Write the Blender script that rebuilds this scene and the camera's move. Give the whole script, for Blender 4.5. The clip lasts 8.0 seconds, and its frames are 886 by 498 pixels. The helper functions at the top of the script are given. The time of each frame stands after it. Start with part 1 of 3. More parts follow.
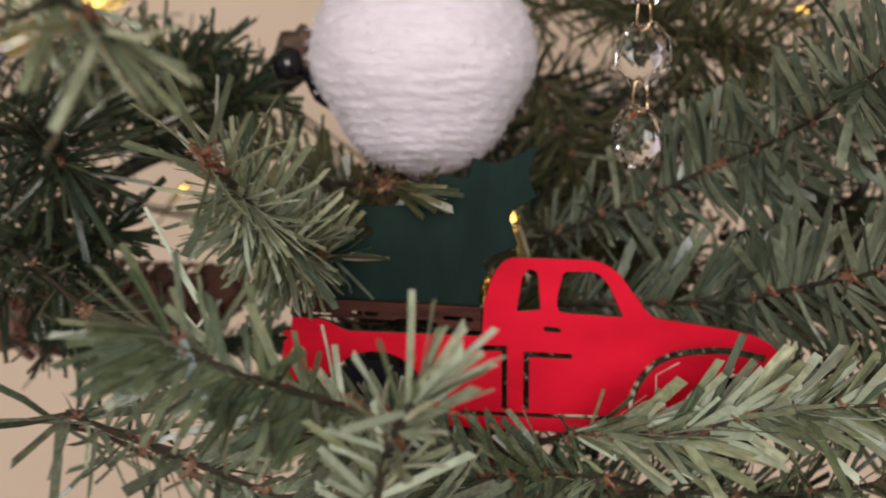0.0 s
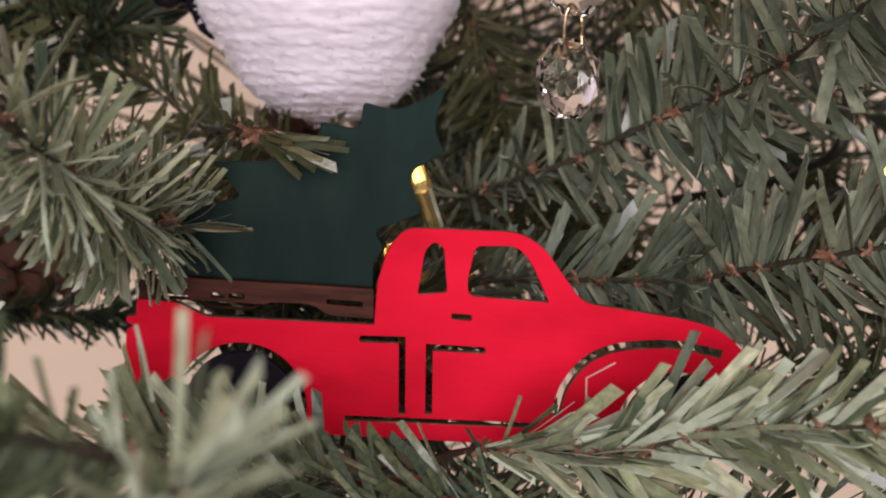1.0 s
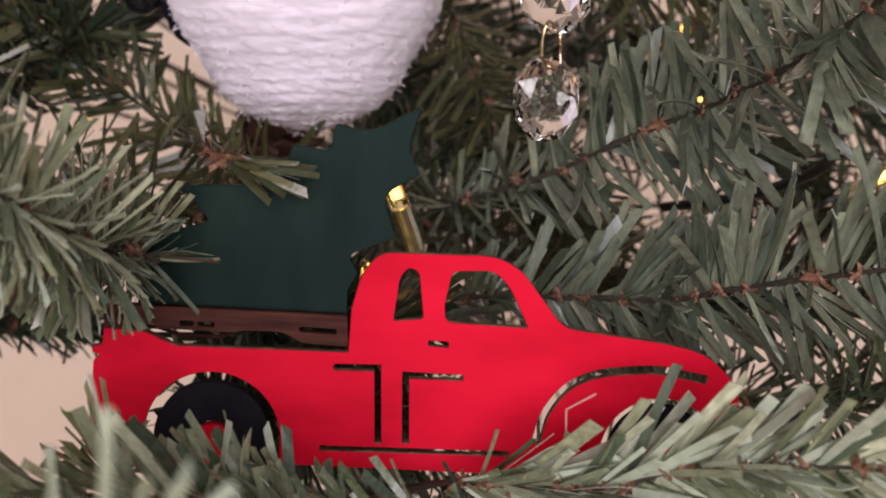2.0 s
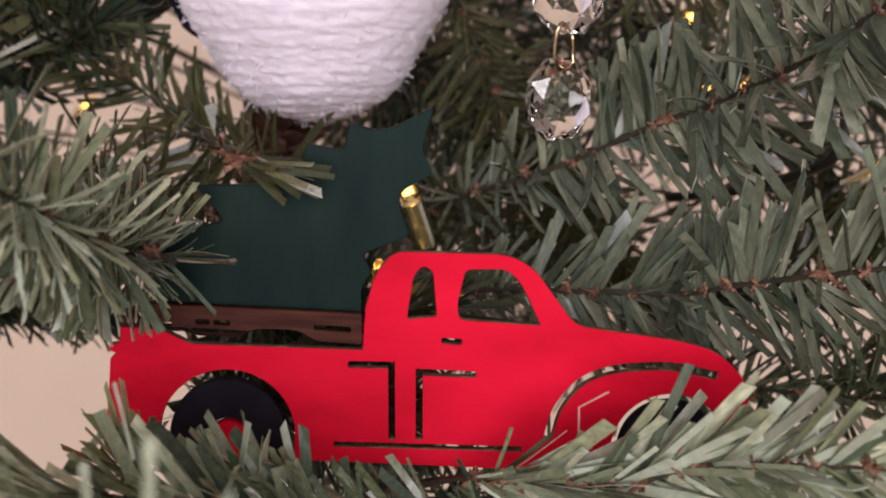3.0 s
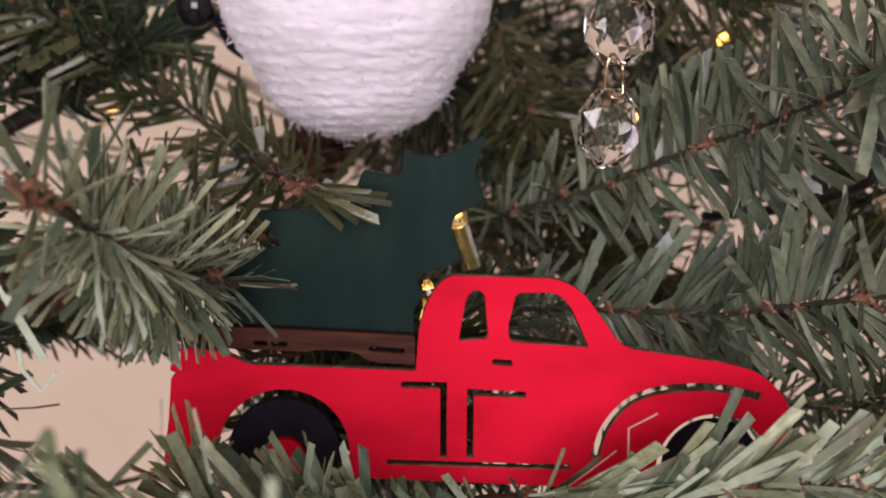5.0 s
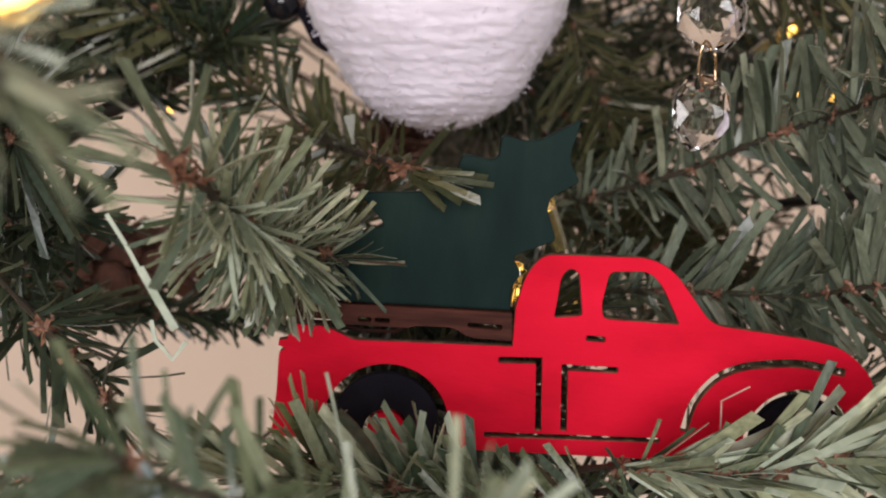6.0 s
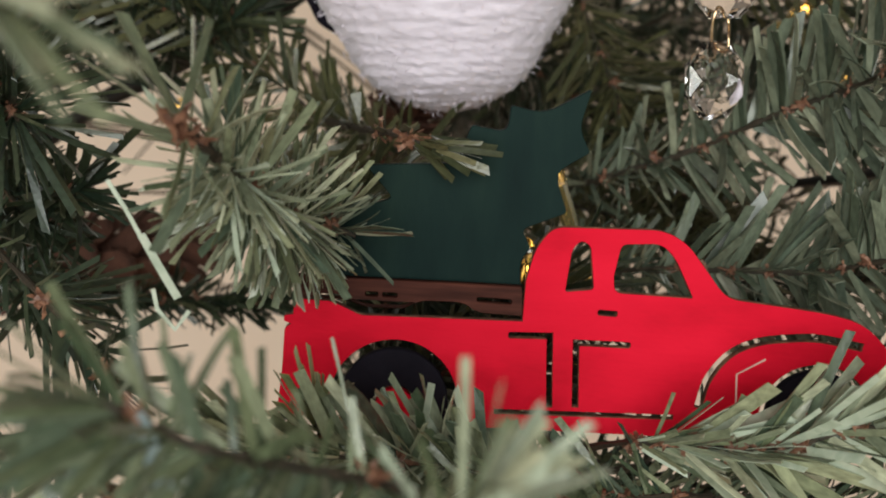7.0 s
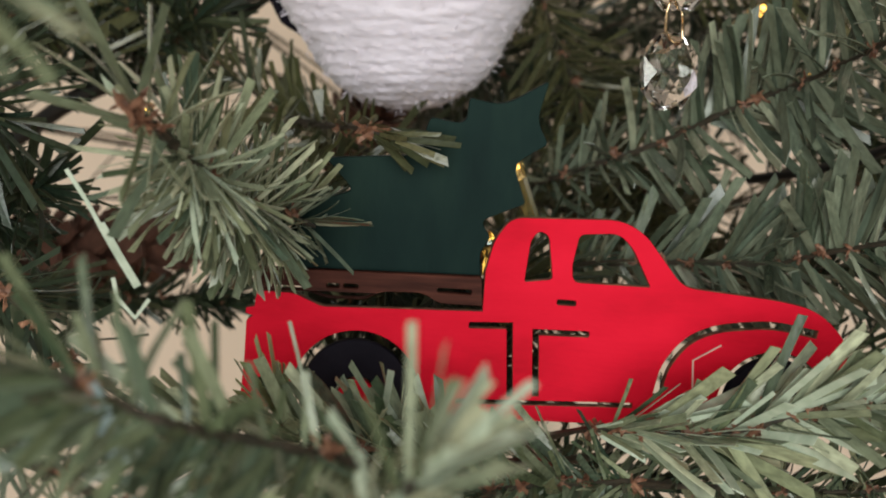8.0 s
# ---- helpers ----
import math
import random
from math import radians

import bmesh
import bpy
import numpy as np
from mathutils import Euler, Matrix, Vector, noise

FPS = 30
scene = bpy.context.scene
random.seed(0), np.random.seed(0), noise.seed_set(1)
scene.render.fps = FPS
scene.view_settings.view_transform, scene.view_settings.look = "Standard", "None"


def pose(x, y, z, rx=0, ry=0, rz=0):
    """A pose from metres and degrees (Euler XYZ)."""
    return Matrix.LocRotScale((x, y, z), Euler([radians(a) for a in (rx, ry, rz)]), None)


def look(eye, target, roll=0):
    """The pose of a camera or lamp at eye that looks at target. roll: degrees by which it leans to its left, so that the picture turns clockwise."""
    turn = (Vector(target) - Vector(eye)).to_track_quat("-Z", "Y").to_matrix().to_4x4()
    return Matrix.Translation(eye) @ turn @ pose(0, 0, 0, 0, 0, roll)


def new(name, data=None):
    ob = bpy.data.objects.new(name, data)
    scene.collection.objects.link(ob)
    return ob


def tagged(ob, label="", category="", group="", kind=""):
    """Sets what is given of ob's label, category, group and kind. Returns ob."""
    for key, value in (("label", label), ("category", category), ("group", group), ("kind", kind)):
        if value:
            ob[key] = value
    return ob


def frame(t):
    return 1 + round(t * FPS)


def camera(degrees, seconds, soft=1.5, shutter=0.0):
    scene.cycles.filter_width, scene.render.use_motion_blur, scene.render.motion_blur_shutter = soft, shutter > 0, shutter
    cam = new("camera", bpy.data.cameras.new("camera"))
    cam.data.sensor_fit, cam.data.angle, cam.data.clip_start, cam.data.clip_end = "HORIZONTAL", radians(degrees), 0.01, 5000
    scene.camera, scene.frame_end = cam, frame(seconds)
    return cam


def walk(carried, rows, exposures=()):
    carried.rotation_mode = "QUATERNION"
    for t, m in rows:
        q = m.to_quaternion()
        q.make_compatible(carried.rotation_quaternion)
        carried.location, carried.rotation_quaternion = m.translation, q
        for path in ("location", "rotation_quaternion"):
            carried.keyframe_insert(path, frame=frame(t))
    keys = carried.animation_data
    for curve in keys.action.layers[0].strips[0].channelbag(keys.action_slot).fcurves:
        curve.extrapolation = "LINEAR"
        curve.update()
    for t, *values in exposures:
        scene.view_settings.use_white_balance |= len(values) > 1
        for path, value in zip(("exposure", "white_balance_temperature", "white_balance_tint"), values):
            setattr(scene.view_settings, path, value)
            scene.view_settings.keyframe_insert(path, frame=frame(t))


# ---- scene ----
# ---------------------------------------------------------------- camera
cam = camera(38.4, 8.0, soft=1.85, shutter=0.3)
cam.data.dof.use_dof = True
cam.data.dof.focus_distance = 0.232
cam.data.dof.aperture_fstop = 26.0
PATH = [
    (0, (-0.00482, -0.00193, 1.21176), (0.00013, 0.29676, 1.18426), 0.167),
    (0.5, (0.00072, 0.03661, 1.20776), (0.01562, 0.33450, 1.17553), 1.177),
    (1, (0.00991, 0.05416, 1.21119), (0.02451, 0.35103, 1.17050), 0.923),
    (1.5, (0.01492, 0.06249, 1.21505), (0.02901, 0.35898, 1.17149), 0.651),
    (3, (0.01156, 0.06124, 1.22404), (0.02686, 0.35613, 1.17104), 0.456),
    (3.5, (0.00907, 0.06002, 1.22361), (0.02615, 0.35469, 1.16999), 0.685),
    (4, (0.00723, 0.05822, 1.22441), (0.02341, 0.35292, 1.17063), 0.717),
    (5.5, (-0.00160, 0.05235, 1.23037), (0.00823, 0.34757, 1.17794), 0.399),
    (6, (-0.00967, 0.04608, 1.22701), (-0.00356, 0.34136, 1.17436), 0.365),
    (6.5, (-0.01569, 0.04884, 1.22306), (-0.00680, 0.34425, 1.17152), 0.352),
    (7, (-0.00953, 0.04960, 1.22005), (-0.00544, 0.34516, 1.16882), 0.087),
    (7.5, (-0.00849, 0.04923, 1.21839), (-0.00064, 0.34477, 1.16743), -0.025),
    (8, (-0.00723, 0.04649, 1.21650), (0.00331, 0.34238, 1.16813), -0.115),
]
walk(cam, [(t, look(eye, target, roll)) for t, eye, target, roll in PATH], [(0, -0.25, 6900, 3), (0.4, -0.12, 6850, 4), (0.8, -0.02, 6750, 9), (1.5, 0.0, 6620, 14), (5.5, 0.0, 6620, 12), (6.0, -0.05, 6620, 6), (6.5, -0.07, 6600, 1), (7.0, -0.07, 6600, -4), (8, -0.07, 6600, -6)])

# ---------------------------------------------------------------- world and light
world = bpy.data.worlds.new("world")
scene.world = world
world.use_nodes = True
sky = world.node_tree.nodes.new("ShaderNodeTexSky")
sky.sky_type, sky.sun_disc = "NISHITA", False
sky.sun_elevation, sky.sun_rotation = radians(35), radians(200)
back = world.node_tree.nodes["Background"]
back.inputs["Strength"].default_value = 0.1
world.node_tree.links.new(sky.outputs["Color"], back.inputs["Color"])


def window_light(name, place, target, width, height, watts, colour):
    lamp = bpy.data.lights.new(name, "AREA")
    lamp.shape, lamp.size, lamp.size_y, lamp.energy, lamp.color = "RECTANGLE", width, height, watts, colour
    ob = new(name, lamp)
    ob.matrix_world = look(place, target)
    return ob


window_light("window_daylight", (-0.15, -2.44, 1.55), (-0.1, 0, 1.35), 1.7, 1.5, 92, (0.985, 0.945, 1.0))

# ---------------------------------------------------------------- materials


def material(name, colour, rough=0.5, metal=0.0, **more):
    m = bpy.data.materials.new(name)
    m.use_nodes = True
    b = m.node_tree.nodes["Principled BSDF"]
    b.inputs["Base Color"].default_value = (*colour, 1)
    b.inputs["Roughness"].default_value = rough
    b.inputs["Metallic"].default_value = metal
    for key, value in more.items():
        b.inputs[key.replace("_", " ")].default_value = value
    return m


def node(m, kind, **values):
    n = m.node_tree.nodes.new(kind)
    for key, value in values.items():
        n.inputs[key.replace("_", " ")].default_value = value
    return n


def link(m, a, b):
    m.node_tree.links.new(a, b)


def mottle(m, colours, scale, stretch=(1, 1, 1), bump=0.0, bump_scale=None, detail=6, rough=None, depth=0.0004):
    """Colour that wanders between the given ones by noise at two scales, and fine relief."""
    b = m.node_tree.nodes["Principled BSDF"]
    where = node(m, "ShaderNodeTexCoord")
    turn = node(m, "ShaderNodeMapping", Scale=stretch)
    link(m, where.outputs["Object"], turn.inputs["Vector"])
    big = node(m, "ShaderNodeTexNoise", Scale=scale, Detail=detail, Roughness=0.6)
    link(m, turn.outputs["Vector"], big.inputs["Vector"])
    ramp = node(m, "ShaderNodeValToRGB")
    stops = ramp.color_ramp.elements
    while len(stops) < len(colours):
        stops.new(0.5)
    for n, c in enumerate(colours):
        stops[n].position = 0.3 + 0.4 * n / (len(colours) - 1)
        stops[n].color = (*c, 1)
    link(m, big.outputs["Fac"], ramp.inputs["Fac"])
    link(m, ramp.outputs["Color"], b.inputs["Base Color"])
    if rough:
        spread = node(m, "ShaderNodeMapRange", To_Min=rough[0], To_Max=rough[1])
        link(m, big.outputs["Fac"], spread.inputs["Value"])
        link(m, spread.outputs["Result"], b.inputs["Roughness"])
    if bump:
        fine = node(m, "ShaderNodeTexNoise", Scale=bump_scale or scale * 6, Detail=4)
        link(m, turn.outputs["Vector"], fine.inputs["Vector"])
        relief = node(m, "ShaderNodeBump", Strength=bump, Distance=depth)
        link(m, fine.outputs["Fac"], relief.inputs["Height"])
        link(m, relief.outputs["Normal"], b.inputs["Normal"])
    return m


def needle_material(name, colours, rough):
    """Cut plastic tape: each strip has its own green, with faint drawn lines along it."""
    m = material(name, colours[0], rough, Specular_IOR_Level=0.5)
    b = m.node_tree.nodes["Principled BSDF"]
    one, isle = node(m, "ShaderNodeObjectInfo"), node(m, "ShaderNodeNewGeometry")
    total = node(m, "ShaderNodeMath")
    link(m, one.outputs["Random"], total.inputs[0])
    link(m, isle.outputs["Random Per Island"], total.inputs[1])
    part_of = node(m, "ShaderNodeMath")
    part_of.operation = "FRACT"
    link(m, total.outputs["Value"], part_of.inputs[0])
    ramp = node(m, "ShaderNodeValToRGB")
    stops = ramp.color_ramp.elements
    while len(stops) < len(colours):
        stops.new(0.5)
    for n, c in enumerate(colours):
        stops[n].position = n / (len(colours) - 1)
        stops[n].color = (*c, 1)
    link(m, part_of.outputs["Value"], ramp.inputs["Fac"])
    where = node(m, "ShaderNodeTexCoord")
    drawn = node(m, "ShaderNodeMapping", Scale=(1.0, 0.22, 1.0))
    link(m, where.outputs["Object"], drawn.inputs["Vector"])
    grain = node(m, "ShaderNodeTexNoise", Scale=1100.0, Detail=4.0)
    link(m, drawn.outputs["Vector"], grain.inputs["Vector"])
    shade = node(m, "ShaderNodeMapRange", From_Min=0.3, From_Max=0.7, To_Min=0.65, To_Max=1.35)
    link(m, grain.outputs["Fac"], shade.inputs["Value"])
    mix = node(m, "ShaderNodeVectorMath")
    mix.operation = "SCALE"
    link(m, ramp.outputs["Color"], mix.inputs[0])
    link(m, shade.outputs["Result"], mix.inputs["Scale"])
    link(m, mix.outputs["Vector"], b.inputs["Base Color"])
    relief = node(m, "ShaderNodeBump", Strength=0.5, Distance=0.0002)
    link(m, grain.outputs["Fac"], relief.inputs["Height"])
    link(m, relief.outputs["Normal"], b.inputs["Normal"])
    return m


PLY = mottle(material("charred_plywood_edge", (0.42, 0.29, 0.17), 0.8), [(0.05, 0.014, 0.010), (0.16, 0.06, 0.035), (0.34, 0.20, 0.11)], 300)
RED = mottle(material("red_paint", (0.62, 0.012, 0.03), 0.6, Specular_IOR_Level=0.04), [(0.46, 0.004, 0.019), (0.61, 0.006, 0.028), (0.68, 0.009, 0.035)], 45, (0.6, 1, 1.6), 0.25, 700, rough=(0.48, 0.66), depth=0.0002)
BROWN = mottle(material("brown_stain", (0.12, 0.04, 0.03), 0.7, Specular_IOR_Level=0.06), [(0.022, 0.008, 0.006), (0.056, 0.019, 0.014), (0.095, 0.033, 0.023)], 160, (0.3, 1, 3), 0.3, 800, rough=(0.5, 0.7), depth=0.0002)
GREEN = mottle(material("dark_green_paint", (0.012, 0.045, 0.042), 0.6, Specular_IOR_Level=0.04), [(0.005, 0.013, 0.0125), (0.0085, 0.020, 0.0180), (0.014, 0.029, 0.0235)], 60, (1.6, 1, 0.45), 0.3, 700, rough=(0.45, 0.62), depth=0.0002)
BLACK = mottle(material("black_paint", (0.012, 0.011, 0.018), 0.7, Specular_IOR_Level=0.06), [(0.007, 0.006, 0.010), (0.013, 0.011, 0.017)], 120, bump=0.3, bump_scale=900, depth=0.0002)
NEEDLE = needle_material("green_plastic_tape", [(0.0465, 0.0684, 0.0371), (0.1193, 0.1377, 0.0741), (0.0671, 0.095, 0.0649), (0.2066, 0.228, 0.1393), (0.0309, 0.0494, 0.0334)], 0.27)
# Window light on the front boughs is put into these raised greens.
LIT_TAPE = needle_material("lit_green_plastic_tape", [(0.127, 0.15, 0.0822), (0.276, 0.29, 0.1748), (0.17, 0.2, 0.1348), (0.511, 0.52, 0.3608), (0.0851, 0.11, 0.0682)], 0.26)
GREY = needle_material("grey_green_plastic_tape", [(0.059, 0.0774, 0.0503), (0.1424, 0.1624, 0.1123), (0.0839, 0.1083, 0.0782), (0.2524, 0.2668, 0.1873), (0.0379, 0.0541, 0.0354)], 0.26)
# Olive tape, its tones lowered to hold the shade between rear boughs.
SHADED_OLIVE = needle_material("shaded_olive_plastic_tape", [(0.0454, 0.0493, 0.019), (0.0857, 0.0836, 0.0363), (0.0302, 0.0378, 0.019), (0.1314, 0.1188, 0.0561)], 0.32)
# Same green tape darkened: shade inside the tree is put into the colour.
SHADED_TAPE = needle_material("shaded_green_plastic_tape", [(0.0161, 0.0264, 0.0149), (0.0302, 0.0405, 0.0204), (0.0202, 0.0334, 0.0219), (0.0605, 0.066, 0.033)], 0.32)
SPRIG = needle_material("yellow_green_plastic_tape", [(0.12, 0.14, 0.055), (0.25, 0.27, 0.12), (0.08, 0.10, 0.045), (0.36, 0.37, 0.19)], 0.28)
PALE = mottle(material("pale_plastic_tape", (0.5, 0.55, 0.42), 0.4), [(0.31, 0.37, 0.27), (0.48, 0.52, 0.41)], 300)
BUD = mottle(material("rust_brown_tape", (0.2, 0.07, 0.03), 0.55), [(0.045, 0.020, 0.012), (0.16, 0.070, 0.040), (0.34, 0.18, 0.11)], 700)
STEM = mottle(material("brown_wire_stem", (0.06, 0.035, 0.02), 0.6), [(0.020, 0.018, 0.012), (0.045, 0.032, 0.02)], 500, bump=0.5, bump_scale=900)
WOOL = mottle(material("white_yarn", (0.80, 0.77, 0.80), 0.95, Sheen_Weight=0.3), [(0.71, 0.64, 0.71), (0.78, 0.705, 0.79), (0.82, 0.75, 0.83)], 90, (1, 1, 1.6), 0.4, 1100, depth=0.0003)
CRYSTAL = material("clear_crystal", (1, 1, 1), 0.0, IOR=1.55, Transmission_Weight=1.0)
# Pinkish colour stands for the glint along a clear thread.
THREAD_GLINT = mottle(material("thread_glint_pink", (0.5, 0.28, 0.24), 0.5), [(0.42, 0.22, 0.19), (0.56, 0.34, 0.30)], 300)
BLUE_TAPE = mottle(material("blue_green_plastic_tape", (0.25, 0.36, 0.38), 0.3), [(0.16, 0.215, 0.22), (0.24, 0.30, 0.305)], 300)
BRASS = material("brass_wire", (0.75, 0.55, 0.33), 0.22, 1.0)
GLOSS_BLACK = material("glossy_black", (0.008, 0.008, 0.01), 0.12)
FUR = mottle(material("dark_brown_felt", (0.05, 0.03, 0.025), 0.95), [(0.02, 0.014, 0.012), (0.07, 0.04, 0.03), (0.16, 0.10, 0.07)], 220, bump=0.8, bump_scale=1200)
CONE = mottle(material("pine_cone_brown", (0.13, 0.06, 0.04), 0.7), [(0.035, 0.017, 0.012), (0.10, 0.042, 0.028), (0.16, 0.075, 0.05)], 200, bump=0.5)
CABLE = material("black_cable", (0.012, 0.011, 0.010), 0.5)
SOCKET = material("olive_plastic", (0.42, 0.35, 0.15), 0.12, IOR=1.46, Transmission_Weight=0.75)
BULB = material("clear_amber_plastic", (1.0, 0.74, 0.30), 0.06, IOR=1.48, Transmission_Weight=1.0)
GLOW = material("warm_filament", (1, 0.7, 0.3), 0.5, Emission_Color=(1, 0.62, 0.2, 1), Emission_Strength=7.0)
WALL = mottle(material("beige_wall_paint", (0.76, 0.61, 0.49), 0.85), [(0.72, 0.57, 0.45), (0.79, 0.64, 0.52)], 3, bump=0.15, bump_scale=120)
PLASTER = mottle(material("off_white_paint", (0.5, 0.47, 0.45), 0.9), [(0.34, 0.32, 0.30), (0.38, 0.355, 0.33)], 3, bump=0.15, bump_scale=90)
FLOOR = mottle(material("oak_floor", (0.34, 0.22, 0.13), 0.5), [(0.25, 0.15, 0.085), (0.36, 0.235, 0.14), (0.43, 0.29, 0.18)], 5, (1, 8, 1), 0.2)

# ---------------------------------------------------------------- builders


def finish(bm, name, mat, smooth=False):
    me = bpy.data.meshes.new(name)
    bm.to_mesh(me)
    bm.free()
    me.materials.append(mat)
    if smooth:
        me.shade_smooth()
    return me


def part(name, data, mat, parent, label="", smooth=False, rooted=None):
    """Links a bmesh or mesh as one object under a thing or part. rooted: the world pose of a parent whose child is built in world metres."""
    me = finish(data, name, mat, smooth) if isinstance(data, bmesh.types.BMesh) else data
    ob = new(name, me)
    ob.parent = parent
    if rooted is not None:
        ob.matrix_parent_inverse = rooted.inverted()
    return tagged(ob, label)


def box(bm, x0, x1, y0, y1, z0, z1):
    m = Matrix.LocRotScale(((x0 + x1) / 2, (y0 + y1) / 2, (z0 + z1) / 2), None, (x1 - x0, y1 - y0, z1 - z0))
    bmesh.ops.create_cube(bm, size=1, matrix=m)


def glide(points, steps):
    """Points along a smooth line through the given ones."""
    p = [Vector(q) for q in points]
    p = [2 * p[0] - p[1], *p, 2 * p[-1] - p[-2]]
    out = []
    for i in range(1, len(p) - 2):
        for s in range(steps):
            u = s / steps
            a, b, c, d = p[i - 1], p[i], p[i + 1], p[i + 2]
            out.append(0.5 * (2 * b + (c - a) * u + (2 * a - 5 * b + 4 * c - d) * u * u + (3 * b - a - 3 * c + d) * u ** 3))
    out.append(p[-2])
    return out


def tube(bm, line, radius, sides=7, taper=1.0, wobble=0.0):
    rings = []
    for i, q in enumerate(line):
        ahead = (line[min(i + 1, len(line) - 1)] - line[max(i - 1, 0)]).normalized()
        right = ahead.cross(Vector((0.1, 0.2, 1))).normalized()
        up = right.cross(ahead)
        r = radius * (1 + (taper - 1) * i / (len(line) - 1)) * (1 + wobble * math.sin(i * 1.9))
        rings.append([bm.verts.new(q + r * (math.cos(a) * right + math.sin(a) * up)) for a in (math.tau * k / sides for k in range(sides))])
    for a, b in zip(rings, rings[1:]):
        for k in range(sides):
            bm.faces.new((a[k], a[(k + 1) % sides], b[(k + 1) % sides], b[k]))
    bm.faces.new(rings[0][::-1])
    bm.faces.new(rings[-1])


def strip_points(rng, length, width, bend, twist, steps=4):
    """The cross-sections of one curved strip of tape that starts at the origin and runs along +Y."""
    rows, y, z, a = [], 0.0, 0.0, 0.0
    for i in range(steps + 1):
        w = width * (0.75 if i == 0 else 1.0)
        t = twist * i / steps
        side = Vector((math.cos(t), 0, math.sin(t)))
        thick = Vector((-math.sin(t), 0, math.cos(t))) * 0.00009
        mid = Vector((0, y, z))
        slant = Vector((0, w * rng.uniform(-0.6, 0.6), 0)) if i == steps else Vector()
        rows.append((mid - side * w / 2 - thick + slant, mid + side * w / 2 - thick - slant, mid + side * w / 2 + thick - slant, mid - side * w / 2 + thick + slant))
        a += bend / steps
        y += math.cos(a) * length / steps
        z += math.sin(a) * length / steps
    return rows


def add_strip(bm, rows, m=Matrix()):
    rings = [[bm.verts.new(m @ q) for q in row] for row in rows]
    for a, b in zip(rings, rings[1:]):
        for k in range(4):
            bm.faces.new((a[k], a[(k + 1) % 4], b[(k + 1) % 4], b[k]))
    bm.faces.new(rings[0][::-1])
    bm.faces.new(rings[-1])


def strip_mesh(rng, mat, length=0.021, width=0.0018):
    bm = bmesh.new()
    add_strip(bm, strip_points(rng, length, width * rng.uniform(0.5, 1.15), rng.gauss(0.06, 0.2), rng.gauss(0, 0.35)))
    return finish(bm, "needle", mat)


pieces = random.Random(7)
NEEDLES = {m.name: [strip_mesh(pieces, m) for _ in range(16)] for m in (NEEDLE, LIT_TAPE, PALE, GREY, SHADED_OLIVE, SHADED_TAPE, SPRIG)}


def bud_mesh(rng):
    """A tuft of short curled brown tape ends."""
    bm = bmesh.new()
    for _ in range(14):
        m = Euler((rng.uniform(-1.2, 1.2), rng.uniform(0, 6.3), rng.uniform(-1.2, 1.2))).to_matrix().to_4x4()
        add_strip(bm, strip_points(rng, rng.uniform(0.0014, 0.0034), 0.0008, rng.uniform(0.6, 2.0), rng.gauss(0, 0.8), 3), m)
    return finish(bm, "bud", BUD)


BUDS = [bud_mesh(pieces) for _ in range(6)]

TRUNK = (0.02, 0.85)
tree_pose = Matrix.Translation((TRUNK[0], TRUNK[1], 0))
tree = tagged(new("christmas_tree"), "artificial green christmas tree with flat plastic needles and brown wire stems", "christmas tree")
tree.matrix_basis = tree_pose


BOARD = (0.2865, -0.040, 0.088, 1.136, 1.216)


def needle_poses(rng, line, count, size, lean, spread, fan, wide=1.0, stray=0.2):
    """Poses of needles round a stem, leaning towards its tip; none pierces the wooden truck. stray: the share that leaves the fan."""
    last = len(line) - 1
    for n in range(count):
        u = (n + rng.random()) / count
        f = u * (last - 0.001)
        i = int(f)
        place = line[i].lerp(line[i + 1], f - i)
        ahead = (line[min(i + 2, last)] - line[max(i - 1, 0)]).normalized()
        right = ahead.cross(Vector((0, 0, 1))).normalized()
        up = right.cross(ahead)
        a = rng.uniform(0, math.tau)
        if fan and rng.random() > stray:
            a = math.pi * ((0.5 if rng.random() < fan[0] else 1.5) + rng.gauss(0, fan[1]) / 180)
        out = (math.cos(a) * right + math.sin(a) * up).normalized()
        open_angle = radians(lean + rng.gauss(0, spread)) * (1 - 0.55 * max(0, (u - 0.82) / 0.18))
        way = (math.cos(open_angle) * ahead + math.sin(open_angle) * out).normalized()
        tip = place + way * 0.026 * size
        if (place.y - BOARD[0]) * (tip.y - BOARD[0]) < 0 and BOARD[1] < (place.x + tip.x) / 2 < BOARD[2] and BOARD[3] < (place.z + tip.z) / 2 < BOARD[4]:
            continue
        face = way.cross(out if abs(way.dot(out)) < 0.98 else up).normalized()
        turn = Matrix((face, way, face.cross(way))).transposed()
        spin = Matrix.Rotation(rng.gauss(math.pi / 2, 0.5) if fan else rng.gauss(0, 0.7), 3, "Y")
        yield Matrix.LocRotScale(place + out * 0.0006, (turn @ spin).to_quaternion(), Vector((wide / size, 1, 1)) * size * rng.uniform(0.62, 1.2) * (0.65 + 0.35 * min(1, u / 0.2)))


